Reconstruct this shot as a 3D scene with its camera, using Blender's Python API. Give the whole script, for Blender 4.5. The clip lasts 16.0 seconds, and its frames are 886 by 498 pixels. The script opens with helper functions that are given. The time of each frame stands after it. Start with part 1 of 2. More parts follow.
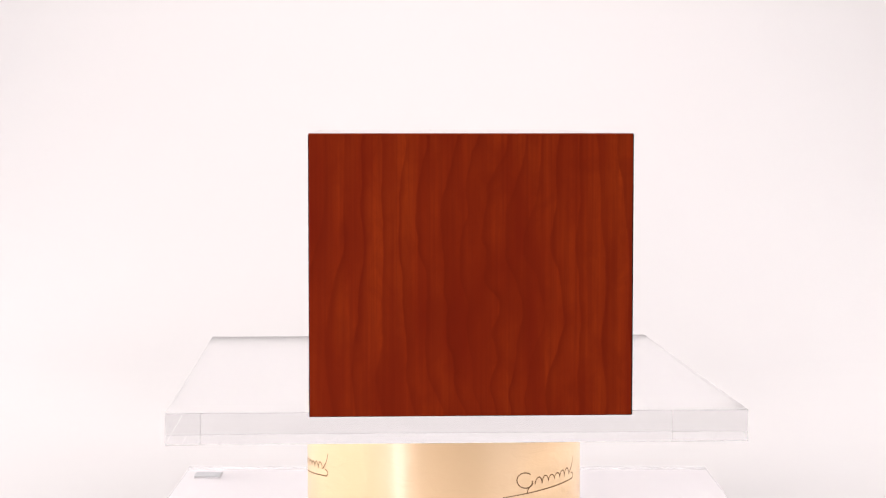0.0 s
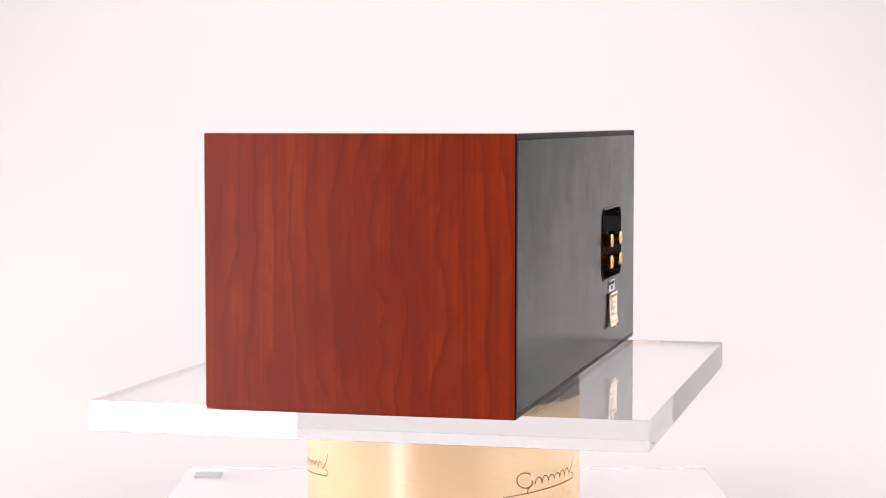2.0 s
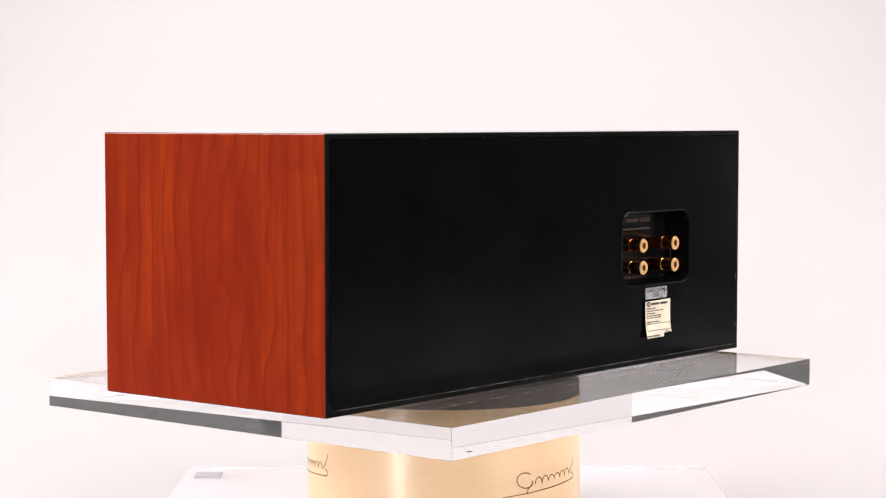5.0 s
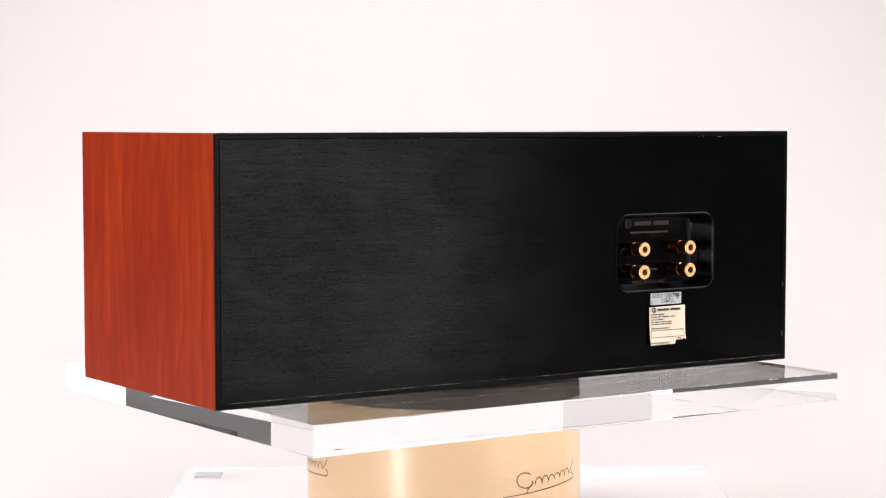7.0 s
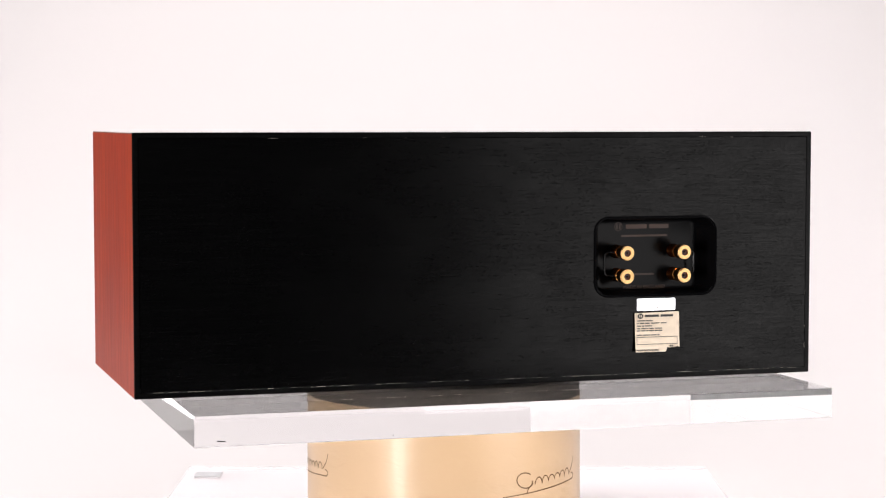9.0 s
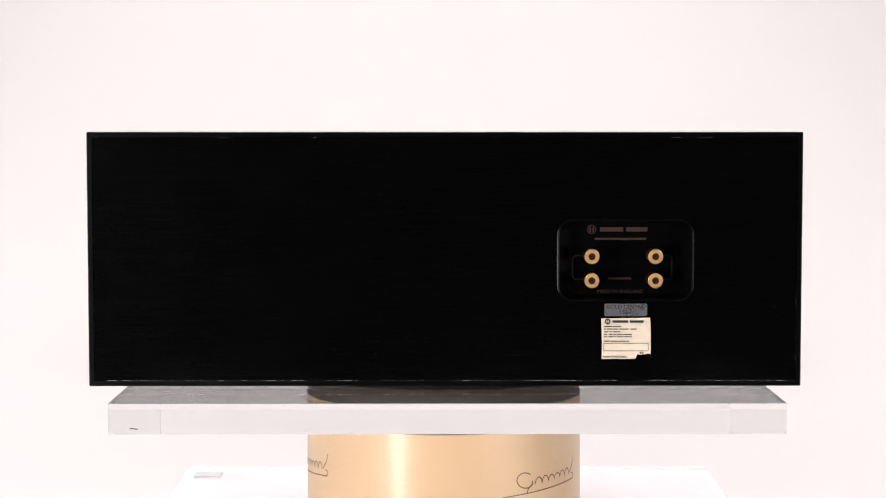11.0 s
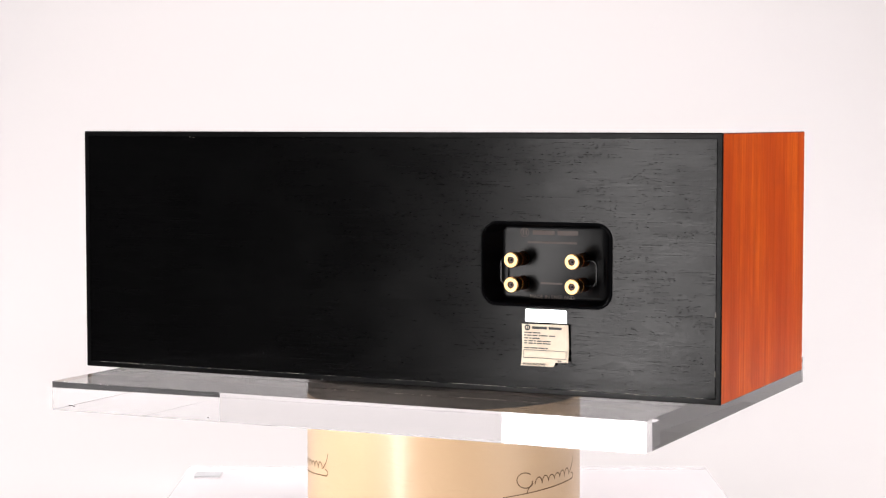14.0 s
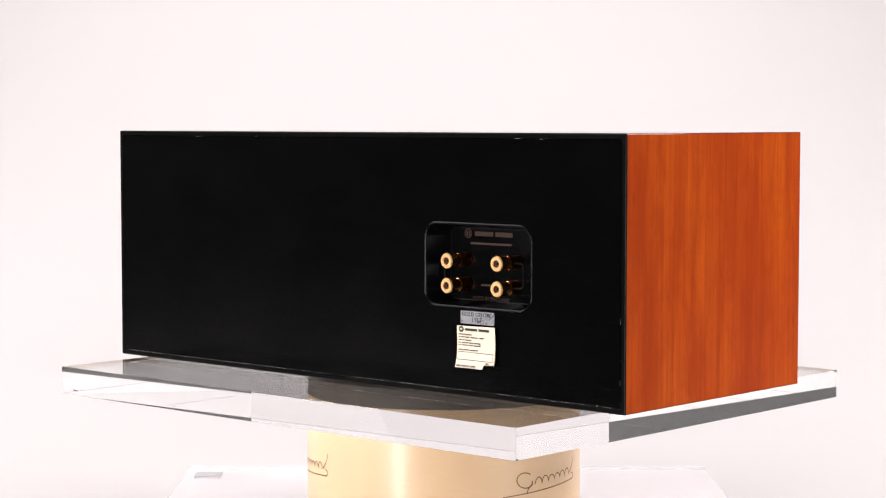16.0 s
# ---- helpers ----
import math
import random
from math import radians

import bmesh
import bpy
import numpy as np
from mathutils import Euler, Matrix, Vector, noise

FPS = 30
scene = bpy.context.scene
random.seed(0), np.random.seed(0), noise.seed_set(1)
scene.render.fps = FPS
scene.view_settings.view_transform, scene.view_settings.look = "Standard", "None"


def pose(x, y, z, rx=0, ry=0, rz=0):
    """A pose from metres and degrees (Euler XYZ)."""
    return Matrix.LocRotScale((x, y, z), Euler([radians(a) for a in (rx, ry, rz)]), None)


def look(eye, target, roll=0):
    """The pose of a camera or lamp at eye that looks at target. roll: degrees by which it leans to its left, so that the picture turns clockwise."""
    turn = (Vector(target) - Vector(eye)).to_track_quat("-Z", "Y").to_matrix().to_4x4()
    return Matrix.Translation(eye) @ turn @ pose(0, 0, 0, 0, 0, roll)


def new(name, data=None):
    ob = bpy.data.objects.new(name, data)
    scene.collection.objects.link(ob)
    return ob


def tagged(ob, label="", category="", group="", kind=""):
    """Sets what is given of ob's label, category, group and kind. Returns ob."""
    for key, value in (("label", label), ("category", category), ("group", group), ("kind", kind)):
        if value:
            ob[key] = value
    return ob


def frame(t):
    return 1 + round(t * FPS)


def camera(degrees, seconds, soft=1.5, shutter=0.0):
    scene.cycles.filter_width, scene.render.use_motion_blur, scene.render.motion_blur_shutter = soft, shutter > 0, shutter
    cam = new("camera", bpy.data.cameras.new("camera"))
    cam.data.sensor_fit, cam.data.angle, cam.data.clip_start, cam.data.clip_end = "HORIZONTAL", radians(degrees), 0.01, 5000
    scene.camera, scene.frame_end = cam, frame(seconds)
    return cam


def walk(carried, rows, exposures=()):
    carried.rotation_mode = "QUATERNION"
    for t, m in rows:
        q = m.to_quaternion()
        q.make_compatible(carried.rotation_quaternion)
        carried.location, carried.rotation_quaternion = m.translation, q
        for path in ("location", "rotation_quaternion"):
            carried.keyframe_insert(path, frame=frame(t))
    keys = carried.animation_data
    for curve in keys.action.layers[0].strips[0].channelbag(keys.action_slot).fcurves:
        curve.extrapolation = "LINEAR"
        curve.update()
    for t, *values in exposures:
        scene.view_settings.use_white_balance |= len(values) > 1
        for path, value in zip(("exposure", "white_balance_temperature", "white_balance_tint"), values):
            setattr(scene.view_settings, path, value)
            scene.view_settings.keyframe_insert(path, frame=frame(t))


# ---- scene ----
# ---- camera: locked off on a tripod ----
cam = camera(25.317, 16.0, soft=1.2)
EYE = (0.0, -1.37386, 0.17229)
SIGHT = look(EYE, (-0.00037, -0.37386, 0.10720))
walk(cam, [(0, SIGHT), (16, SIGHT)])

# ---- plan, in metres: the top of the turning slab is z = 0, its axis x = y = 0 ----
H, W, D = 0.165, 0.46278, 0.18925            # cabinet
XA, YB = -0.23098, -0.09952                  # cabinet's rear edge in the turning frame
XB, YF = XA + W, YB + D
FOOT = 0.0008
SX0, SX1, SY0, SY1, STH = -0.20683, 0.20998, -0.17307, 0.17547, 0.0198   # turning slab
DRUM_R = 0.0955
PLATE_S, PLATE_Z, PLATE_TH = 0.209, -0.1072, 0.02                         # base plate
GROUND = PLATE_Z - PLATE_TH

# ---- world and studio lights ----
world = bpy.data.worlds.new("studio_air")
scene.world = world
world.use_nodes = True
world.node_tree.nodes["Background"].inputs[0].default_value = (1.0, 0.97, 0.96, 1)
world.node_tree.nodes["Background"].inputs[1].default_value = 0.02
scene.view_settings.exposure = 0.0


def softbox(name, azimuth, distance, height, w, h, watts, colour=(1.0, 0.958, 0.95), target=(0, 0, 0.05)):
    """azimuth: degrees from the camera's side, towards the right."""
    a = radians(azimuth)
    lamp = bpy.data.lights.new(name, "AREA")
    lamp.shape, lamp.size, lamp.size_y, lamp.energy, lamp.color = "RECTANGLE", w, h, watts, colour
    ob = new(name, lamp)
    ob.matrix_world = look((distance * math.sin(a), -distance * math.cos(a), height), target)
    return ob


softbox("softbox_right", 88, 1.30, 0.92, 1.00, 0.80, 23.0)
softbox("softbox_left", -89, 1.30, 0.92, 1.00, 0.80, 24.0)
softbox("strip_light_left", -36.0, 1.40, -0.04, 0.25, 0.64, 14.5, target=(0, 0, 0.0))
softbox("strip_light_right", 50.5, 1.30, 0.0, 0.74, 0.50, 5.0, target=(0, 0, 0))
top = softbox("backdrop_light", 0, 0.0, 1.9, 2.4, 1.0, 14.9)
top.matrix_world = look((0, 0.45, 1.95), (0, 1.75, 0.35))
for side in (-1, 1):
    low = softbox("backdrop_light_low", 0, 0.0, 0.0, 0.5, 0.9, 7.6)
    low.matrix_world = look((side * 1.25, 0.75, 0.45), (side * 0.55, 1.75, 0.2))

# ---- materials ----


class Mat:
    """A short way to write a node material."""

    def __init__(self, name):
        self.m = bpy.data.materials.new(name)
        self.m.use_nodes = True
        self.t = self.m.node_tree
        self.b = self.t.nodes["Principled BSDF"]
        self.coord = self.t.nodes.new("ShaderNodeTexCoord").outputs["Object"]

    def set(self, **values):
        for key, value in values.items():
            sock = self.b.inputs[key.replace("_", " ")]
            if isinstance(value, bpy.types.NodeSocket):
                self.t.links.new(value, sock)
            else:
                sock.default_value = (*value, 1) if isinstance(value, tuple) and len(value) == 3 else value
        return self

    def node(self, kind, inputs=(), **attrs):
        n = self.t.nodes.new(kind)
        for key, value in attrs.items():
            setattr(n, key, value)
        for key, value in dict(inputs).items():
            if isinstance(value, bpy.types.NodeSocket):
                self.t.links.new(value, n.inputs[key])
            else:
                n.inputs[key].default_value = value
        return n

    def scaled(self, x, y, z, source=None):
        return self.node("ShaderNodeMapping", {"Vector": source or self.coord, "Scale": (x, y, z)}).outputs[0]

    def noise(self, vector, scale=1.0, detail=4.0, rough=0.55, distortion=0.0):
        return self.node("ShaderNodeTexNoise", {"Vector": vector, "Scale": scale, "Detail": detail, "Roughness": rough,
                                               "Distortion": distortion}).outputs["Fac"]

    def math(self, op, a, b=0.0, clamp=False):
        return self.node("ShaderNodeMath", {0: a, 1: b}, operation=op, use_clamp=clamp).outputs[0]

    def ramp(self, fac, stops):
        n = self.node("ShaderNodeValToRGB", {"Fac": fac})
        while len(n.color_ramp.elements) < len(stops):
            n.color_ramp.elements.new(0.5)
        for e, (p, c) in zip(n.color_ramp.elements, stops):
            e.position, e.color = p, (*c, 1)
        return n.outputs[0]

    def grey(self, fac, lo, hi, a=0.0, b=1.0):
        return self.node("ShaderNodeMapRange", {"Value": fac, "From Min": lo, "From Max": hi, "To Min": a, "To Max": b}).outputs[0]

    def mix(self, fac, a, b, mode="MIX"):
        n = self.node("ShaderNodeMix", data_type="RGBA", blend_type=mode)
        for i, v in ((0, fac), (6, a), (7, b)):
            if isinstance(v, bpy.types.NodeSocket):
                self.t.links.new(v, n.inputs[i])
            else:
                n.inputs[i].default_value = (*v, 1) if isinstance(v, tuple) else v
        return n.outputs[2]

    def bump(self, height, strength=0.2, distance=0.001):
        n = self.node("ShaderNodeBump", {"Height": height, "Strength": strength, "Distance": distance})
        self.t.links.new(n.outputs[0], self.b.inputs["Normal"])
        return self


def veneer(name, seed, knots, warm=1.0, deep=0.84, figure=1.0, pitch=78.0, coat=0.04, gloss=0.26):
    """Red-stained cherry veneer, its grain upright, with wavering growth lines about a heart and small knots. deep
    scales the colour to how lit the face looks.
    """
    k = Mat(name)
    sep = k.node("ShaderNodeSeparateXYZ", {0: k.coord})
    y, z = sep.outputs[1], sep.outputs[2]
    shift = k.node("ShaderNodeMapping", {"Vector": k.coord, "Location": (seed * 1.7, seed, seed * 0.6)}).outputs[0]
    # growth lines: they waver about the heart in the middle and run close and straight towards the edges
    off = k.math("MULTIPLY", k.math("SUBTRACT", y, -0.012), 1 / 0.050)
    heart = k.math("DIVIDE", 1.0, k.math("ADD", 1.0, k.math("MULTIPLY", off, off)))
    warp = k.noise(k.scaled(1, 10, 4.5, shift), 1.0, 2.0, 0.5)
    waver = k.math("SUBTRACT", k.noise(k.scaled(1, 12, 15, shift), 1.0, 3.0, 0.45), 0.5)
    kink = k.math("SUBTRACT", k.noise(k.scaled(1, 34, 46, shift), 1.0, 1.0, 0.5), 0.5)
    sway = k.math("MULTIPLY", k.math("MULTIPLY", waver, heart), 0.042 * figure)
    sway = k.math("ADD", sway, k.math("MULTIPLY", k.math("MULTIPLY", kink, heart), 0.006 * figure))
    u = k.math("ADD", k.math("ADD", y, k.math("MULTIPLY", warp, 0.06)), sway)
    rings = k.math("FRACT", k.math("MULTIPLY", u, pitch))
    fade = k.noise(k.scaled(1, 60, 9, shift), 1.0, 2.0)
    line = k.math("MULTIPLY", k.math("MULTIPLY", k.math("POWER", rings, 6.0), k.grey(rings, 0.93, 1.0, 1.0, 0.0)), k.grey(fade, 0.36, 0.62, 0.12, 1.0))
    soft = k.math("MULTIPLY", k.math("POWER", rings, 2.5), 0.5)
    broad = k.noise(k.scaled(1, 24, 7.0, shift), 1.0, 3.0, 0.5, 0.4)
    band = k.noise(k.scaled(1, 95, 2.5, shift), 1.0, 3.0, 0.55)
    streak = k.noise(k.scaled(1, 420, 7, shift), 1.0, 3.0, 0.6)
    pore = k.noise(k.scaled(900, 1000, 90, shift), 1.0, 2.0, 0.6)
    mottle = k.noise(k.scaled(1, 60, 36, shift), 1.0, 5.0, 0.65, 0.5)
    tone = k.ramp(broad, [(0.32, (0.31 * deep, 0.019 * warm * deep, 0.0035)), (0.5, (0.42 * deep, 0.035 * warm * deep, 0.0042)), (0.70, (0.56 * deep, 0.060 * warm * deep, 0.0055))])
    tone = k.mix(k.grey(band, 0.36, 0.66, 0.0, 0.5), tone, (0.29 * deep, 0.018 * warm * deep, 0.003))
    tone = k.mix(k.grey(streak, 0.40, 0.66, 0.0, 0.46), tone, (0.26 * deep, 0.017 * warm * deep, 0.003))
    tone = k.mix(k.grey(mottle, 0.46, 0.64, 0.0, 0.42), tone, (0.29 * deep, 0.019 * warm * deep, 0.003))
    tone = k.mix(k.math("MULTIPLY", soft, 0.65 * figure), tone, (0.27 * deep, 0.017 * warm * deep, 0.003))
    tone = k.mix(k.math("MULTIPLY", line, 1.05 * figure), tone, (0.14, 0.009 * warm, 0.0025))
    tone = k.mix(k.grey(pore, 0.54, 0.70, 0.0, 0.24), tone, (0.18, 0.014 * warm, 0.004))
    for ky, kz, size in knots:
        dy = k.math("MULTIPLY", k.math("SUBTRACT", y, ky), 1.0 / size)
        dz = k.math("MULTIPLY", k.math("SUBTRACT", z, kz), 0.33 / size)
        r = k.math("ADD", k.math("ADD", k.math("MULTIPLY", dy, dy), k.math("MULTIPLY", dz, dz)), k.math("MULTIPLY", streak, 0.6))
        tone = k.mix(k.grey(r, 0.2, 1.2, 0.35, 0.0), tone, (0.14, 0.010, 0.003))
    k.set(Base_Color=tone, Roughness=k.grey(streak, 0.2, 0.8, 0.36, 0.46), Coat_Weight=coat, Coat_Roughness=gloss)
    k.b.inputs["Specular IOR Level"].default_value = 0.04
    return k.bump(k.math("ADD", pore, k.math("MULTIPLY", line, -0.5)), 0.12, 0.0004).m


def black_stain(name, rough0):
    """Black-stained wood veneer with a fine level grain and a satin sheen, faintly scuffed."""
    k = Mat(name)
    grain = k.noise(k.scaled(30, 600, 1500), 1.0, 3.0, 0.65)
    cloud = k.noise(k.scaled(24, 24, 24), 1.0, 6.0, 0.62)
    scuff = k.noise(k.scaled(12, 60, 330), 1.0, 5.0, 0.7)
    tone = k.ramp(grain, [(0.3, (0.0007, 0.0007, 0.0008)), (0.7, (0.0018, 0.0018, 0.0019))])
    tone = k.mix(k.grey(scuff, 0.55, 0.8, 0.0, 0.1), tone, (0.008, 0.008, 0.008))
    rough = k.math("ADD", k.grey(cloud, 0.3, 0.7, rough0 - 0.02, rough0 + 0.03), k.grey(grain, 0.3, 0.7, -0.01, 0.012))
    # the open grain, long hair lines and old smudges break the sheen
    pore = k.noise(k.scaled(60, 300, 1900), 1.0, 3.0, 0.5)
    hair = k.noise(k.scaled(9, 300, 520), 1.0, 4.0, 0.75)
    fleck = k.noise(k.scaled(420, 420, 900), 1.0, 2.0, 0.6)
    smudge = k.noise(k.scaled(16, 16, 26), 1.0, 5.0, 0.6, 0.6)
    sheen = k.math("MULTIPLY", k.grey(pore, 0.32, 0.58, 0.062, 0.094), k.grey(fleck, 0.35, 0.6, 0.68, 1.12))
    sheen = k.math("MULTIPLY", sheen, k.grey(hair, 0.34, 0.62, 0.87, 1.08))
    sheen = k.math("MULTIPLY", sheen, k.grey(smudge, 0.34, 0.64, 0.72, 1.10))
    k.set(Base_Color=tone, Roughness=rough)
    k.t.links.new(sheen, k.b.inputs["Specular IOR Level"])
    return k.bump(grain, 0.008, 0.0001).m


def plain(name, colour, rough=0.5, metal=0.0, scale=300.0, vary=0.15, bump=0.05, coat=0.0):
    """A plain finish with a little uneven colour and gloss."""
    k = Mat(name)
    n = k.noise(k.scaled(scale, scale, scale), 1.0, 4.0)
    big = k.noise(k.scaled(scale / 12, scale / 12, scale / 12), 1.0, 3.0)
    both = k.math("ADD", k.math("MULTIPLY", n, 0.5), k.math("MULTIPLY", big, 0.5))
    dark = tuple(c * (1 - vary) for c in colour)
    k.set(Base_Color=k.ramp(both, [(0.35, dark), (0.65, colour)]), Metallic=metal, Coat_Weight=coat,
          Roughness=k.grey(both, 0.3, 0.7, rough * 0.85, min(1.0, rough * 1.15)))
    return k.bump(n, bump, 0.0004).m


def acrylic(name, tint=(0.99, 0.99, 0.995)):
    """Clear cast acrylic."""
    return Mat(name).set(Base_Color=tint, Transmission_Weight=1.0, IOR=1.49, Roughness=0.0).m


def lacquer(name):
    """Cream gloss print under a slightly crinkled clear wrap."""
    k = Mat(name)
    crinkle = k.noise(k.scaled(60, 60, 130), 1.0, 4.0, 0.6, 0.8)
    soft = k.noise(k.scaled(12, 12, 8), 1.0, 2.0)
    k.set(Base_Color=k.ramp(soft, [(0.3, (0.62, 0.425, 0.25)), (0.7, (0.67, 0.47, 0.29))]), Roughness=0.36,
          Coat_Weight=0.16, Coat_Roughness=0.15)
    return k.bump(crinkle, 0.3, 0.0012).m


def paper_white(name, colour):
    k = Mat(name)
    n = k.noise(k.scaled(3, 3, 3), 1.0, 5.0)
    k.set(Base_Color=k.ramp(n, [(0.3, tuple(c * 0.985 for c in colour)), (0.7, colour)]), Roughness=0.9)
    return k.bump(k.noise(k.scaled(700, 700, 700)), 0.03, 0.0005).m


M_SWEEP = paper_white("white_sweep_paper", (0.640, 0.611, 0.614))
M_DARK = plain("grey_curtain_cloth", (0.12, 0.12, 0.123), 0.95, scale=80)
M_WHITE = paper_white("white_wall_paint", (0.70, 0.68, 0.68))
M_GREY = paper_white("grey_wall_paint", (0.17, 0.17, 0.172))
M_FLOOR = plain("grey_floor_paint", (0.36, 0.36, 0.365), 0.6, scale=60)
# one veneer: left end's colour darkened as shaded, right end's brightened as lit
M_VENEER_SHADED = veneer("cherry_veneer_shaded", 3.1, [(0.0697, 0.108, 0.0035), (0.0697, 0.050, 0.005), (0.062, 0.046, 0.003)], 1.14, 0.58)
M_VENEER_TOP = veneer("cherry_veneer_polished", 5.3, [], 1.22, 0.60, coat=1.0, gloss=0.03)
M_VENEER_LIT = veneer("cherry_veneer_plain_lit", 11.7, [(-0.0925, 0.127, 0.0016), (0.083, 0.042, 0.0022)], 1.72, 1.14, 0.3, 60.0, 0.04)
M_BLACK = black_stain("black_stained_veneer", 0.20)
M_EDGE = black_stain("black_painted_edge", 0.34)
M_CUP = plain("black_gloss_plastic", (0.0025, 0.0025, 0.003), 0.20, scale=500, bump=0.01)
M_CUP.node_tree.nodes["Principled BSDF"].inputs["Specular IOR Level"].default_value = 0.06
M_GOLD = plain("gold_plate", (0.86, 0.41, 0.12), 0.22, 1.0, scale=700, vary=0.1, bump=0.04)
M_FACE = plain("brushed_gold_face", (0.92, 0.58, 0.26), 0.5, 1.0, scale=700, vary=0.05, bump=0.02)
M_AMBER = plain("amber_barrel_metal", (0.42, 0.13, 0.035), 0.28, 1.0, scale=700, vary=0.1, bump=0.02)
M_HOLE = plain("dark_red_insert", (0.05, 0.012, 0.008), 0.5)
M_WIRE = plain("black_wire_sleeve", (0.010, 0.010, 0.011), 0.25)
M_WIRE.node_tree.nodes["Principled BSDF"].inputs["Specular IOR Level"].default_value = 0.12
M_PRINT = plain("dull_gold_print", (0.050, 0.022, 0.012), 0.5)
M_FOIL = plain("silver_foil", (0.86, 0.87, 0.92), 0.30, 1.0, scale=300, vary=0.06)
M_PAPER = plain("aged_cream_paper", (0.90, 0.76, 0.60), 0.75, scale=180, vary=0.16, bump=0.15)
M_INK = plain("black_ink", (0.03, 0.028, 0.028), 0.6)
M_CHIP = plain("bare_wood_chips", (0.50, 0.45, 0.40), 0.8)
M_ACRYLIC = acrylic("clear_acrylic")
M_ACRYLIC_BASE = acrylic("clear_acrylic_base", (0.79, 0.77, 0.80))
M_LACQUER = lacquer("cream_lacquer")
M_BROWN = plain("brown_print", (0.20, 0.115, 0.048), 0.5)
# brown, darkened further to carry the slab's shade, since the slab casts none
M_TOP_SHADED = plain("brown_drum_top_shaded", (0.11, 0.09, 0.075), 0.6, scale=60)
M_RUBBER = plain("black_rubber", (0.012, 0.012, 0.012), 0.8)
M_PAD = plain("grey_pad", (0.62, 0.62, 0.64), 0.7)

# ---- mesh helpers ----


def mesh_of(name, bm, materials, smooth=False):
    me = bpy.data.meshes.new(name)
    bmesh.ops.recalc_face_normals(bm, faces=bm.faces[:])
    if smooth:
        for f in bm.faces:
            f.smooth = True
    bm.to_mesh(me)
    bm.free()
    for m in materials if isinstance(materials, (list, tuple)) else [materials]:
        me.materials.append(m)
    if smooth:
        me.set_sharp_from_angle(angle=radians(35))
    return me


def part(name, bm, material, parent=None, label="", smooth=False):
    ob = new(name, mesh_of(name, bm, material, smooth))
    ob.parent = parent
    return tagged(ob, label)


def box(bm, x0, x1, y0, y1, z0, z1, bevel=0.0, segments=2):
    r = bmesh.ops.create_cube(bm, size=1.0, matrix=Matrix.Translation(((x0 + x1) / 2, (y0 + y1) / 2, (z0 + z1) / 2))
                              @ Matrix.Diagonal((x1 - x0, y1 - y0, z1 - z0, 1)))
    if bevel:
        edges = list({e for v in r["verts"] for e in v.link_edges})
        bmesh.ops.bevel(bm, geom=edges, offset=bevel, segments=segments, profile=0.5, affect="EDGES")
    return bm


def lathe(bm, profile, m, steps=32, cap=True):
    """Turns (radius, height) pairs about the local z axis, placed by m."""
    rings = []
    for r, h in profile:
        rings.append([bm.verts.new(m @ Vector((r * math.cos(a), r * math.sin(a), h)))
                      for a in (2 * math.pi * i / steps for i in range(steps))])
    for a, b in zip(rings, rings[1:]):
        for i in range(steps):
            j = (i + 1) % steps
            bm.faces.new((a[i], a[j], b[j], b[i]))
    if cap:
        bm.faces.new(rings[0])
        bm.faces.new(rings[-1])
    return bm


def rounded(x0, x1, z0, z1, r, steps=6):
    """The outline of a rounded rectangle, as (x, z)."""
    out = []
    for cx, cz, a0 in ((x1 - r, z1 - r, 0), (x0 + r, z1 - r, 90), (x0 + r, z0 + r, 180), (x1 - r, z0 + r, 270)):
        for i in range(steps + 1):
            a = radians(a0 + 90 * i / steps)
            out.append((cx + r * math.cos(a), cz + r * math.sin(a)))
    return out


def tube(bm, points, radius, sides=8):
    """A round rod along a smooth run of points."""
    pts = [Vector(p) for p in points]
    rings = []
    for i, p in enumerate(pts):
        way = (pts[min(i + 1, len(pts) - 1)] - pts[max(i - 1, 0)]).normalized()
        side = way.cross(Vector((0.31, 0.9, 0.2))).normalized()
        up = way.cross(side)
        rings.append([bm.verts.new(p + radius * (side * math.cos(a) + up * math.sin(a)))
                      for a in (2 * math.pi * k / sides for k in range(sides))])
    for a, b in zip(rings, rings[1:]):
        for k in range(sides):
            j = (k + 1) % sides
            bm.faces.new((a[k], a[j], b[j], b[k]))
    bm.faces.new(rings[0])
    bm.faces.new(rings[-1])
    return bm


def lettering(name, words, size, m, material, parent, depth=0.0001, weight=0.0):
    """Raised letters in the built-in font, centred on m, as a mesh."""
    cu = bpy.data.curves.new(name, "FONT")
    cu.body, cu.size, cu.align_x, cu.align_y, cu.extrude, cu.offset = words, size, "CENTER", "CENTER", depth, weight
    cu.resolution_u = 2
    tmp = bpy.data.objects.new(name, cu)
    scene.collection.objects.link(tmp)
    bpy.context.view_layer.update()
    me = bpy.data.meshes.new_from_object(tmp)
    bpy.data.objects.remove(tmp)
    me.transform(m)
    me.materials.clear()
    me.materials.append(material)
    ob = new(name, me)
    ob.parent = parent
    return ob


# ---- the studio ----
X_ROOM, Y_BACK, Y_FRONT, Z_TOP = 1.85, 1.75, -2.6, 2.3
X_SWEEP, Y_SWEEP, Z_SWEEP = 0.88, -0.26, 1.7
# far wider than the sweep, so the slab's edges pick up white
X_TABLE = 1.82
Z_FLOOR = -0.95


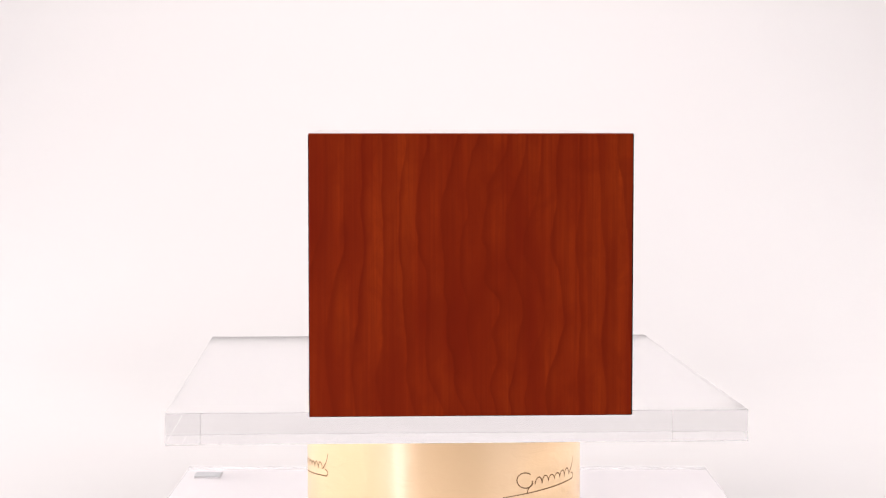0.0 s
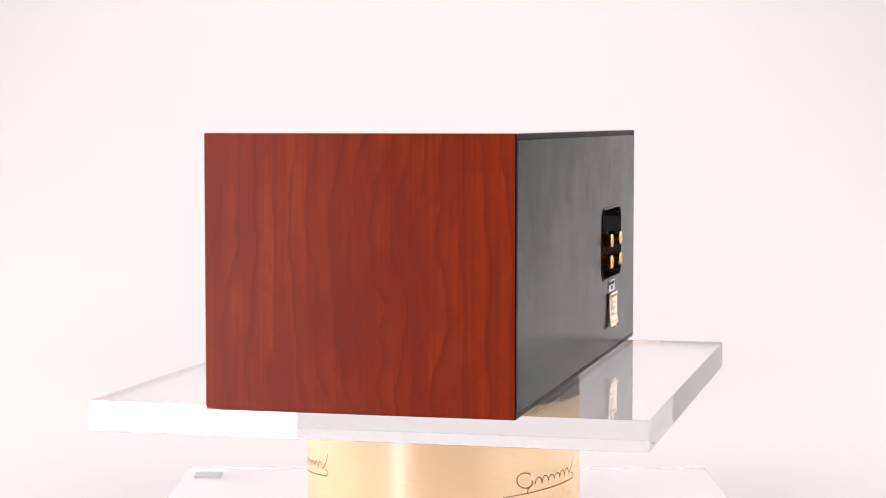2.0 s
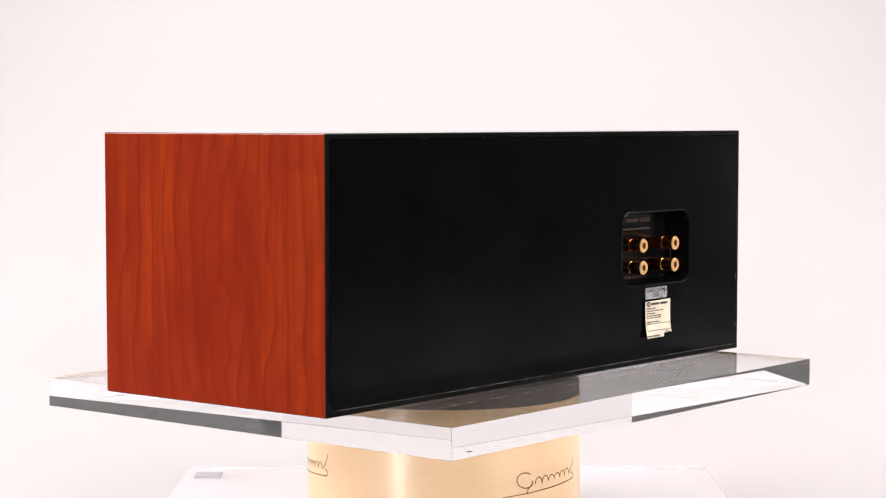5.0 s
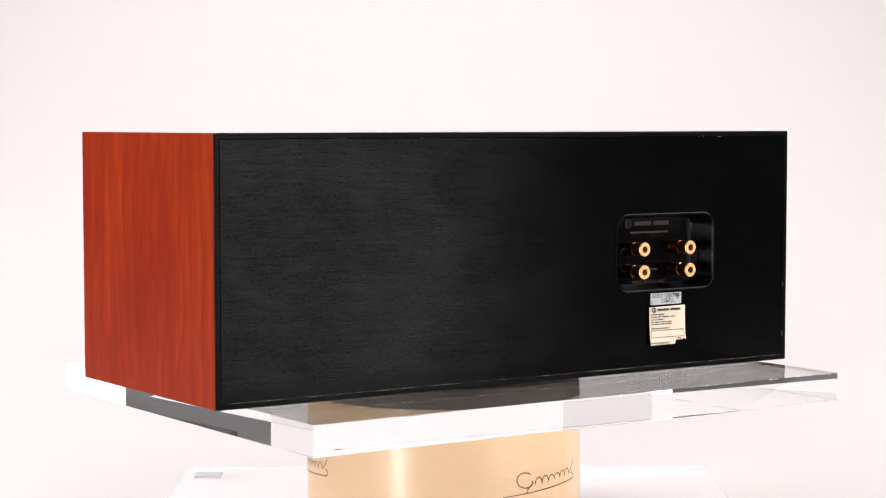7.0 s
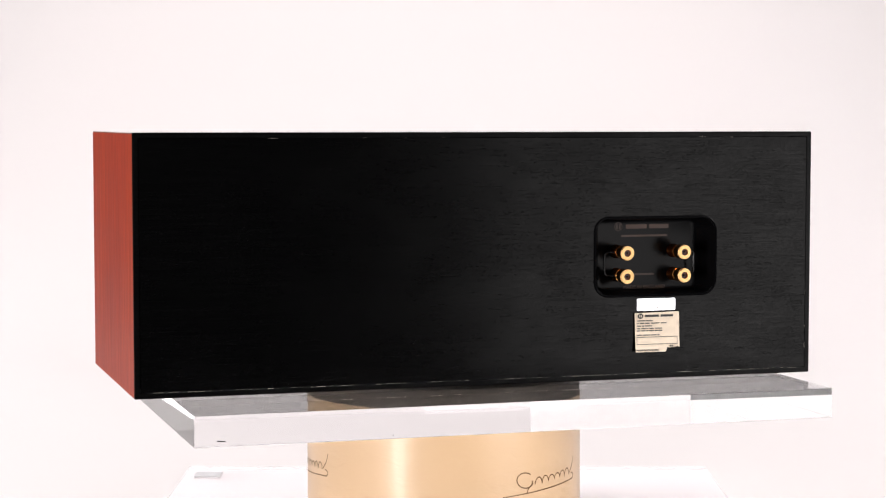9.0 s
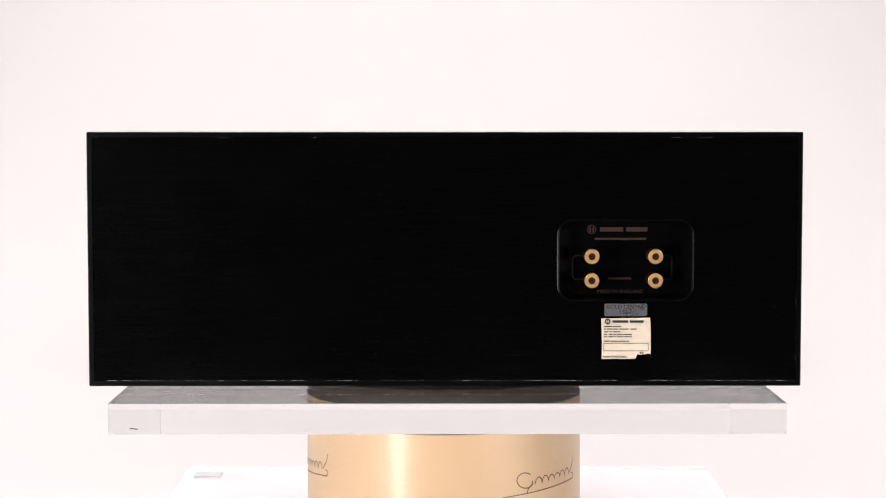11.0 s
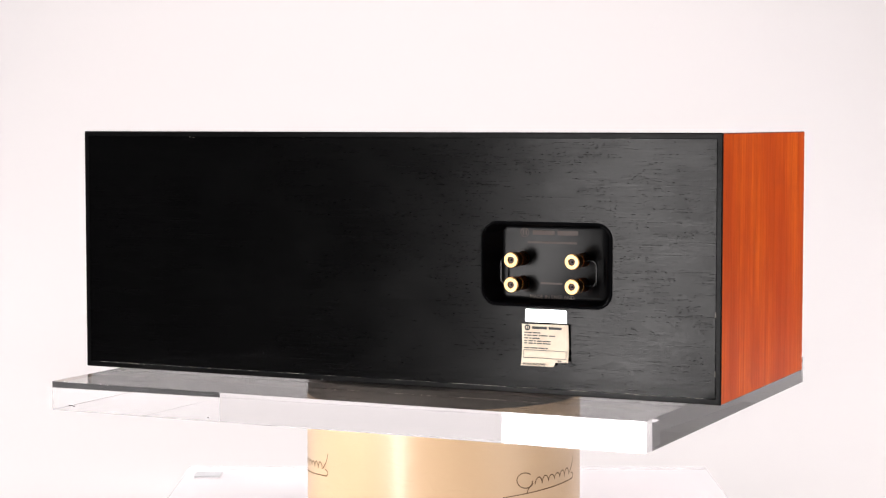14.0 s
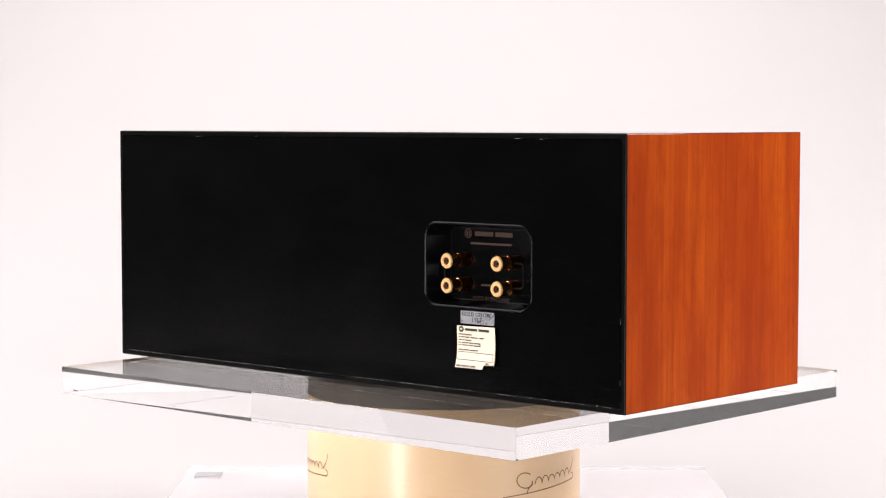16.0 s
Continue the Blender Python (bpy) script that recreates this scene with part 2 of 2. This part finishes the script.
def build_studio():
    """A white sweep that curves up behind, closed by plain walls and a ceiling."""
    bm = bmesh.new()
    r, line = 0.85, [(Y_SWEEP, GROUND), (0.3, GROUND), (Y_BACK - 0.85, GROUND)]
    line += [(Y_BACK - r + r * math.sin(a), GROUND + r - r * math.cos(a)) for a in (radians(6 * i) for i in range(1, 16))]
    line += [(Y_BACK, Z_SWEEP)]
    half = [X_SWEEP] * len(line)
    rows = [[bm.verts.new((x, y, z)) for x in (-w, 0, w)] for (y, z), w in zip(line, half)]
    for a, b in zip(rows, rows[1:]):
        for i in (0, 1):
            bm.faces.new((a[i], a[i + 1], b[i + 1], b[i]))
    sweep = part("backdrop", bm, M_SWEEP, None, "seamless white paper sweep behind the turntable", True)
    tagged(sweep, "", "backdrop", "", "structure")
    sol = sweep.modifiers.new("thickness", "SOLIDIFY")
    sol.thickness, sol.offset = 0.004, -1.0
    for name, x0, x1, y0, y1, z0, z1, mat, label in (
            ("wall_west", -X_ROOM - 0.1, -X_ROOM, Y_FRONT, Y_BACK + 0.1, Z_FLOOR, Z_TOP, M_GREY, "plain grey studio wall"),
            ("wall_east", X_ROOM, X_ROOM + 0.1, Y_FRONT, Y_BACK + 0.1, Z_FLOOR, Z_TOP, M_GREY, "plain grey studio wall"),
            ("wall_south", -X_ROOM - 0.1, X_ROOM + 0.1, Y_FRONT - 0.1, Y_FRONT, Z_FLOOR, Z_TOP, M_DARK, "grey wall of the unlit studio"),
            ("ceiling", -X_ROOM - 0.1, X_ROOM + 0.1, Y_FRONT - 0.1, Y_BACK + 0.1, Z_TOP + 0.002, Z_TOP + 0.1, M_WHITE, "plain white studio ceiling"),
            ("wall_north", -X_ROOM - 0.1, X_ROOM + 0.1, Y_BACK + 0.11, Y_BACK + 0.2, Z_FLOOR, Z_TOP, M_GREY, "plain grey studio wall"),
            ("floor", -X_ROOM - 0.1, X_ROOM + 0.1, Y_FRONT - 0.1, Y_BACK + 0.2, Z_FLOOR - 0.1, Z_FLOOR - 0.002, M_FLOOR, "plain grey studio floor")):
        tagged(part(name, box(bmesh.new(), x0, x1, y0, y1, z0, z1), mat, None, label), "", "wall" if "wall" in name else name, "", "structure")


build_studio()


def build_table():
    """An added, unseen table under the level part of the sweep, widened to reflect white into the slab."""
    table = tagged(new("reflector_table"), "unseen white table added under the paper sweep as a reflector", "table")
    z = GROUND - 0.0045
    part("tabletop", box(bmesh.new(), -X_TABLE, X_TABLE, Y_SWEEP + 0.01, 0.88, z - 0.03, z, 0.002), M_SWEEP, table)
    for x in (0.06 - X_TABLE, X_TABLE - 0.06):
        for y in (Y_SWEEP + 0.06, 0.82):
            part("leg", box(bmesh.new(), x - 0.025, x + 0.025, y - 0.025, y + 0.025, Z_FLOOR, z - 0.0302, 0.002), M_SWEEP, table)


build_table()

# ---- the stand ----


def build_base_plate():
    bm = box(bmesh.new(), -PLATE_S + 0.003, PLATE_S + 0.003, -PLATE_S, PLATE_S, GROUND + 0.0004, PLATE_Z, 0.0007)
    ob = tagged(part("base_plate", bm, M_ACRYLIC_BASE), "square clear acrylic base plate on the white sweep", "plate")
    ob.visible_shadow = False
    bm = box(bmesh.new(), -0.1965, -0.1755, 0.158, 0.178, PLATE_Z + 0.0003, PLATE_Z + 0.0012, 0.0004)
    tagged(part("sticky_pad", bm, M_PAD), "small grey square pad on the acrylic base plate", "pad")


def script_mark(bm, centre, span, z0):
    """A flowing brown flourish printed round the drum: a loop, low waves, a tall stroke and an underline."""
    def at(u, v, lift=0.0):
        a = radians(centre + span * (u - 0.5))
        return Vector(((DRUM_R + lift) * math.sin(a), -(DRUM_R + lift) * math.cos(a), z0 + v + 0.0022 * (u - 0.5)))

    def stroke(run, w0, w1):
        n = len(run)
        left, right = [], []
        for i, (u, v) in enumerate(run):
            u0, v0 = run[max(i - 1, 0)]
            u1, v1 = run[min(i + 1, n - 1)]
            du, dv = (u1 - u0) * 0.064, v1 - v0
            q = math.hypot(du, dv) or 1
            w = (w0 + (w1 - w0) * i / (n - 1)) / 2
            left.append(bm.verts.new(at(u - dv / q * w / 0.064, v + du / q * w, 0.00025)))
            right.append(bm.verts.new(at(u + dv / q * w / 0.064, v - du / q * w, 0.00025)))
        for i in range(n - 1):
            bm.faces.new((left[i], left[i + 1], right[i + 1], right[i]))

    tau = 2 * math.pi
    loop = [(0.11 + 0.105 * math.cos(a) - 0.02 * math.sin(a), 0.0055 + 0.0052 * math.sin(a))
            for a in (radians(40 + 10 * i) for i in range(30))]
    tail = [(0.20 - 0.06 * s + 0.012 * math.sin(6 * s), 0.0046 - 0.0075 * s) for s in (i / 12 for i in range(13))]
    waves = [(0.24 + 0.60 * s - 0.018 * math.sin(tau * 6 * s), 0.0038 + 0.0006 * s - (0.0021 + 0.0004 * math.sin(9 * s)) * math.cos(tau * 6 * s))
             for s in (i / 80 for i in range(81))]
    end = [(0.86 + 0.10 * s + 0.02 * math.sin(3 * s), 0.0030 + 0.0105 * s) for s in (i / 10 for i in range(11))]
    hook = [(0.90 + 0.06 * math.sin(a), 0.0022 + 0.0022 * math.cos(a) - 0.002) for a in (radians(12 * i) for i in range(16))]
    under = [(0.94 - 1.10 * s, -0.0018 - 0.0020 * s) for s in (i / 24 for i in range(25))]
    for run, w0, w1 in ((loop, 0.0007, 0.0009), (tail, 0.0009, 0.0008), (waves, 0.0008, 0.0008), (end, 0.0009, 0.0006),
                        (hook, 0.0007, 0.0008), (under, 0.0009, 0.0007)):
        stroke(run, w0, w1)


def build_drum():
    bm = bmesh.new()
    z0, z1 = PLATE_Z, -STH - 0.0004
    lathe(bm, [(DRUM_R - 0.001, z0), (DRUM_R, z0 + 0.001), (DRUM_R, -0.0330), (DRUM_R - 0.0006, -0.0327), (DRUM_R - 0.0006, z1 - 0.0008), (DRUM_R - 0.0014, z1)],
          Matrix.Identity(4), 160)
    for f in bm.faces:
        if f.calc_center_median().z > -0.0329:
            f.material_index = 1
    drum = tagged(part("turntable_drum", bm, [M_LACQUER, M_TOP_SHADED], None, "", True),
                  "glossy cream round drum under the turning acrylic slab", "turntable drum")
    for centre in (49.5, -72.5):
        bm = bmesh.new()
        script_mark(bm, centre, 38.5, -0.0705 if centre > 0 else -0.0665)
        part("script_mark", bm, M_BROWN, drum, "brown flowing script flourish")


build_base_plate()
build_drum()


def build_slab():
    bm = box(bmesh.new(), SX0, SX1, SY0, SY1, -STH, -FOOT, 0.0001, 1)
    ob = tagged(part("turning_slab", bm, M_ACRYLIC), "thick clear acrylic slab turning on the cream drum", "slab")
    ob.visible_shadow = False
    for x, z, w in ((-0.1935, -0.0165, 0.003), (-0.1905, -0.0168, 0.002), (-0.086, -0.0178, 0.0009)):
        bm = box(bmesh.new(), x, x + w, SY0 - 0.0003, SY0 + 0.0002, z, z + 0.0006)
        part("edge_nick", bm, M_INK, ob, "tiny dark nick in the edge")
    return ob


slab = build_slab()

# ---- the loudspeaker ----
CUP = (0.0744, 0.1602, 0.0566, 0.1074)      # x0, x1, z0, z1 of the terminal recess
CUP_DEPTH = 0.0155
POSTS = [(0.0953, 0.0846), (0.0953, 0.0690), (0.1364, 0.0846), (0.1364, 0.0690)]


def build_speaker():
    sp = tagged(new("loudspeaker"), "red cherry-veneered centre loudspeaker with black rear panel on acrylic slab", "loudspeaker")
    zb, zt, rim = 0.0, H, 0.0045
    # carcase: veneered outside, black at the rear edge, with a rebate for the rear panel
    bm = box(bmesh.new(), XA, XB, YB, YF, zb, zt, 0.0008, 3)
    back = max(bm.faces, key=lambda f: f.calc_area() * (f.calc_center_median().y < YB + 1e-5))
    bmesh.ops.inset_region(bm, faces=[back], thickness=rim - 0.0008)
    ex = bmesh.ops.extrude_face_region(bm, geom=[back])
    bmesh.ops.translate(bm, verts=[v for v in ex["geom"] if isinstance(v, bmesh.types.BMVert)], vec=(0, 0.022, 0))
    bmesh.ops.delete(bm, geom=[back], context="FACES_ONLY")
    for f in bm.faces:
        c = f.calc_center_median()
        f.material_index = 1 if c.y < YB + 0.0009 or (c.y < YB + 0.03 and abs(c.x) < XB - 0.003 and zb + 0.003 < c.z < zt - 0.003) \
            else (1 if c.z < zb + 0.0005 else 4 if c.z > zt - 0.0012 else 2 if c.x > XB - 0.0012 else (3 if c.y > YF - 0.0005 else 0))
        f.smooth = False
    part("carcase", bm, [M_VENEER_SHADED, M_EDGE, M_VENEER_LIT, M_BLACK, M_VENEER_TOP], sp, "red cherry veneer with upright grain")

    # rear panel with an opening for the recess
    x0, x1, z0, z1 = XA + rim - 0.0006, XB - rim + 0.0006, zb + rim - 0.0006, zt - rim + 0.0006
    bm = bmesh.new()
    hole = rounded(CUP[0], CUP[1], CUP[2], CUP[3], 0.0095)
    outer = [bm.verts.new((x, YB - 0.00004, z)) for x, z in ((x0, z0), (x1, z0), (x1, z1), (x0, z1))]
    for i in range(4):
        bm.edges.new((outer[i], outer[(i + 1) % 4]))
    inner = [bm.verts.new((x, YB - 0.00004, z)) for x, z in hole]
    deep = [bm.verts.new((x, YB + 0.012, z)) for x, z in hole]
    n = len(inner)
    for i in range(n):
        bm.faces.new((inner[i], inner[(i + 1) % n], deep[(i + 1) % n], deep[i]))
    edges = [bm.edges.get((outer[i], outer[(i + 1) % 4])) for i in range(4)]
    edges += [bm.edges.get((inner[i], inner[(i + 1) % n])) for i in range(n)]
    bmesh.ops.triangle_fill(bm, use_beauty=True, edges=edges)
    panel = part("rear_panel", bm, M_BLACK, sp, "black-stained satin rear panel with scuffs")

    # pale worn chips along the joint of the rear panel
    bm = bmesh.new()
    rnd = random.Random(5)

    def chips(a, b, level, upright, keep, broad=1.0):
        s = a
        while s < b:
            run = rnd.choice((0.0006, 0.0012, 0.002, 0.0035, 0.006))
            if rnd.random() < keep:
                w, j = broad * rnd.uniform(0.00009, 0.00018), rnd.uniform(-0.00015, 0.00015)
                if upright:
                    box(bm, level + j - w / 2, level + j + w / 2, YB - 0.0002, YB + 0.0002, s, s + run)
                else:
                    box(bm, s, s + run, YB - 0.0002, YB + 0.0002, level + j - w / 2, level + j + w / 2)
            s += run + rnd.uniform(0.0004, 0.004)
    chips(x0 + 0.008, x1 - 0.006, z0 - 0.0002, False, 0.75)
    chips(x0 + 0.05, x1 - 0.05, z1 + 0.0002, False, 0.06, 0.5)
    chips(z0, z1 - 0.01, x1 + 0.0002, True, 0.05, 0.4)
    tagged(part("worn_joint", bm, M_CHIP, panel, "pale chipped paint along the joint"), "", "", "", "stuff")

    build_cup(sp)
    build_labels(sp)
    for x in (XA + 0.03, XB - 0.03):
        for y in (YB + 0.03, YF - 0.03):
            part("foot", lathe(bmesh.new(), [(0.008, -FOOT + 0.0001), (0.008, 0.0002)], Matrix.Translation((x, y, 0)), 20), M_RUBBER, sp)
    return sp


def build_cup(sp):
    """A moulded recess with a rolled rim, four binding posts, two wire links and faint print."""
    x0, x1, z0, z1 = CUP
    bm = bmesh.new()
    rings = []
    for dx, dz, y, r in ((0.0016, 0.0016, 0.0002, 0.0105), (0.0015, 0.0015, -0.0004, 0.0104), (0.0008, 0.0008, -0.0007, 0.0097),
                         (0.0000, 0.0000, -0.0004, 0.0089), (-0.0008, -0.0006, 0.0010, 0.0081), (-0.0062, -0.0016, CUP_DEPTH - 0.002, 0.006),
                         (-0.0072, -0.0022, CUP_DEPTH - 0.0004, 0.005), (-0.0088, -0.0034, CUP_DEPTH, 0.004)):
        rings.append([bm.verts.new((x, YB + y, z)) for x, z in rounded(x0 - dx, x1 + dx, z0 - dz, z1 + dz, r, 8)])
    n = len(rings[0])
    for a, b in zip(rings, rings[1:]):
        for i in range(n):
            j = (i + 1) % n
            bm.faces.new((a[i], a[j], b[j], b[i]))
    bm.faces.new(rings[-1])
    cup = part("terminal_cup", bm, M_CUP, sp, "glossy black moulded terminal recess", True)
    floor_y = YB + CUP_DEPTH
    turn = pose(0, 0, 0, 90, 0, 0)          # local z to the rear of the cabinet
    for px, pz in POSTS:
        m = Matrix.Translation((px, floor_y, pz)) @ turn
        bm = bmesh.new()
        lathe(bm, [(0.0046, 0.0), (0.0046, 0.0012), (0.0044, 0.0016), (0.0044, 0.0098), (0.0041, 0.0100), (0.0041, 0.0108),
                   (0.0044, 0.0110), (0.0044, 0.0116), (0.0047, 0.0119), (0.0049, 0.0124), (0.0049, 0.0194), (0.0044, 0.0201), (0.0024, 0.0201), (0.0022, 0.0196),
                   (0.0022, 0.0120)], m, 28)
        for f in bm.faces:
            if abs((m.inverted() @ f.calc_center_median()).z - 0.0199) < 0.0003:
                f.material_index = 1
            elif (m.inverted() @ f.calc_center_median()).z < 0.0099:
                f.material_index = 2
        post = part("binding_post", bm, [M_GOLD, M_FACE, M_AMBER], sp, "gold-plated binding post", True)
        part("socket", lathe(bmesh.new(), [(0.00215, 0.0122), (0.00215, 0.0188), (0.0008, 0.0188), (0.0008, 0.0150)], m, 16), M_HOLE, post, "dark socket in the post", True)
    for side, px in ((-1, POSTS[0][0]), (1, POSTS[2][0])):
        za, zc = POSTS[0][1], POSTS[1][1]
        y, r, out = floor_y - 0.0078, 0.0028, 0.0118
        run = [(px, y, za)]
        run += [(px + side * (out - r + r * math.sin(a)), y, za - r + r * math.cos(a)) for a in (radians(15 * i) for i in range(7))]
        run += [(px + side * (out - r + r * math.cos(a)), y, zc + r - r * math.sin(a)) for a in (radians(15 * i) for i in range(7))]
        run += [(px, y, zc)]
        part("wire_link", tube(bmesh.new(), run, 0.0007), M_WIRE, sp, "thin black wire link", True)
    face = lambda x, z: Matrix.Translation((x, floor_y - 0.00025, z)) @ turn
    lettering("lettering", "MADE IN ENGLAND", 0.0034, face(0.1155, 0.0603), M_PRINT, cup)
    # marks that stay plain: a round emblem with two bars, a heading bar and thin lines
    part("emblem", lathe(bmesh.new(), [(0.0030, 0), (0.0030, 0.0001), (0.0025, 0.0001), (0.0025, 0)], face(0.0965, 0.1012), 24, False), M_PRINT, cup)
    for a, b, z, h in ((0.0950, 0.0961, 0.1012, 0.0032), (0.0970, 0.0981, 0.1012, 0.0032), (0.1020, 0.1172, 0.1012, 0.0028), (0.1190, 0.1330, 0.1012, 0.0028),
                       (0.0985, 0.1322, 0.0950, 0.0013), (0.1075, 0.1225, 0.0690, 0.0012)):
        part("print_bar", box(bmesh.new(), a, b, floor_y - 0.00035, floor_y - 0.00015, z - h / 2, z + h / 2), M_PRINT, cup)


LX0, LX1, LZ0, LZ1 = 0.1017, 0.1334, 0.0181, 0.0449


def label_y(x, z):
    """How the old paper label bows off the panel: lifted at its head and its lower corners."""
    v, u = (LZ1 - z) / (LZ1 - LZ0), (x - LX0) / (LX1 - LX0)
    return YB - 0.0004 - 0.0012 * (1 - v) ** 2 - 0.0044 * v ** 3 * (0.6 + 0.8 * (u - 0.45) ** 2) - 0.0005 * math.sin(3.2 * v) - 0.0007 * u * (1 - v)


def build_labels(sp):
    # foil plate
    bm = bmesh.new()
    f0 = rounded(0.1038, 0.1315, 0.0457, 0.0538, 0.0008, 3)
    a = [bm.verts.new((x, YB - 0.0002, z)) for x, z in f0]
    b = [bm.verts.new((x, YB - 0.0005, z)) for x, z in f0]
    for i in range(len(a)):
        j = (i + 1) % len(a)
        bm.faces.new((a[i], a[j], b[j], b[i]))
    bm.faces.new(a), bm.faces.new(b)
    foil = part("foil_label", bm, M_FOIL, sp, "silver foil label with black lettering")
    turn = pose(0, 0, 0, 90, 0, 0)
    lettering("lettering", "GOLD CENTRE", 0.0036, Matrix.Translation((0.1172, YB - 0.00055, 0.0517)) @ turn, M_INK, foil)
    lettering("lettering", "1557", 0.0042, Matrix.Translation((0.1172, YB - 0.00055, 0.0483)) @ turn, M_INK, foil)

    # paper label, torn at its lower end
    bm = bmesh.new()
    nu, nv = 26, 24
    rnd = random.Random(8)
    verts = {}
    tear = [LZ0 + 0.0002 * rnd.random() + (0.0 if i < 19 else 0.0024 + 0.0012 * rnd.random()) for i in range(nu + 1)]
    for i in range(nu + 1):
        for j in range(nv + 1):
            x = LX0 + (LX1 - LX0) * i / nu + 0.0004 * math.sin(j / nv * 2.5)
            z = LZ1 + (tear[i] - LZ1) * j / nv
            verts[i, j] = bm.verts.new((x, label_y(x, z), z - 0.0006 * (1 - i / nu) * (1 - j / nv)))
    for i in range(nu):
        for j in range(nv):
            bm.faces.new((verts[i, j], verts[i + 1, j], verts[i + 1, j + 1], verts[i, j + 1]))
    paper = part("paper_label", bm, M_PAPER, sp, "aged cream paper label, curling and torn below", True)
    sol = paper.modifiers.new("thickness", "SOLIDIFY")
    sol.thickness = 0.00015

    q = bmesh.new()
    ring = [(0.0047 * math.cos(a) * (1 + 0.3 * math.sin(3 * a)), 0.0011 * math.sin(a) * (1 + 0.35 * math.cos(5 * a))) for a in (math.tau * i / 20 for i in range(20))]
    low = [q.verts.new((0.1335 + x, YB + 0.0001, 0.0196 + z)) for x, z in ring]
    high = [q.verts.new((0.1335 + x * 0.8, YB - 0.0005, 0.0196 + z * 0.7)) for x, z in ring]
    for i in range(20):
        q.faces.new((low[i], low[(i + 1) % 20], high[(i + 1) % 20], high[i]))
    q.faces.new(high)
    part("glue_residue", q, M_CUP, paper, "dark glossy smear of old glue")

    def bar(xa, xb, z, h, name="print_bar"):
        q = bmesh.new()
        n = 8
        cols = []
        for i in range(n + 1):
            x = xa + (xb - xa) * i / n
            col = []
            for zz, lift in ((z - h / 2, 0.0001), (z - h / 2, 0.00034), (z + h / 2, 0.00034), (z + h / 2, 0.0001)):
                col.append(q.verts.new((x, label_y(x, zz) - lift, zz)))
            cols.append(col)
        for c0, c1 in zip(cols, cols[1:]):
            for k in range(3):
                q.faces.new((c0[k], c1[k], c1[k + 1], c0[k + 1]))
        part(name, q, M_INK, paper)

    q = bmesh.new()
    m = Matrix.Translation((0.1057, label_y(0.1057, 0.0423) - 0.0004, 0.0423)) @ turn
    lathe(q, [(0.0019, -0.0002), (0.0019, 0.0001)], m, 24)
    part("emblem", q, M_INK, paper)
    for dx in (-0.0006, 0.0006):
        part("emblem_bar", box(bmesh.new(), 0.1057 + dx - 0.0003, 0.1057 + dx + 0.0003, label_y(0.1057, 0.0423) - 0.0006, label_y(0.1057, 0.0423) - 0.0004,
                               0.0416, 0.0430), M_PAPER, paper)
    bar(0.1089, 0.1190, 0.0423, 0.0015)
    bar(0.1202, 0.1290, 0.0423, 0.0015)
    for z, words in ((0.0391, ((0, 5.5), (6, 11))), (0.0374, ((0, 1.2), (1.8, 5), (5.6, 9), (10, 16), (17, 21))), (0.0356, ((0, 2.6), (3.4, 5), (5.6, 10.5))),
                     (0.0339, ((0, 2), (3, 6), (6.5, 8), (8.6, 12), (12.6, 18))), (0.0324, ((0, 2), (3, 6), (6.5, 8), (8.6, 12), (12.6, 18))),
                     (0.0295, ((0, 3.5), (4.2, 9), (9.6, 14), (14.6, 16)))):
        for a0, b0 in words:
            bar(0.1035 + a0 * 0.001, 0.1035 + b0 * 0.001, z, 0.00062)
    # ruled box
    bar(0.1032, 0.1322, 0.0281, 0.00028, "ruled_line")
    bar(0.1032, 0.1322, 0.0233, 0.00028, "ruled_line")
    bar(0.10310, 0.10335, 0.0257, 0.0048, "ruled_line")
    bar(0.13205, 0.13230, 0.0257, 0.0048, "ruled_line")
    bar(0.1266, 0.1276, 0.0219, 0.0011)
    bar(0.1281, 0.1290, 0.0219, 0.0011)
    z = 0.0194
    lettering("lettering", "MADE IN ENGLAND", 0.0018, Matrix.Translation((0.1105, label_y(0.1105, z) - 0.0005, z)) @ pose(0, 0, 0, 90 - 20, 0, 0), M_INK, paper)


speaker = build_speaker()


def heading(t):
    """The turntable's angle in degrees: an almost even turn."""
    u = t / 16.0
    return 92.798 - 8.41729 * t + math.degrees(0.1 * u * (1 - u) * (0.16352 - 0.54478 * (u - 0.5)))


def motions():
    times = [0, 0.1, 0.25] + [0.5 * i for i in range(1, 32)] + [15.75, 15.9, 16.0]
    rows = [(t, pose(0, 0, 0, 0, 0, heading(t))) for t in times]
    walk(slab, rows)
    walk(speaker, rows)


motions()
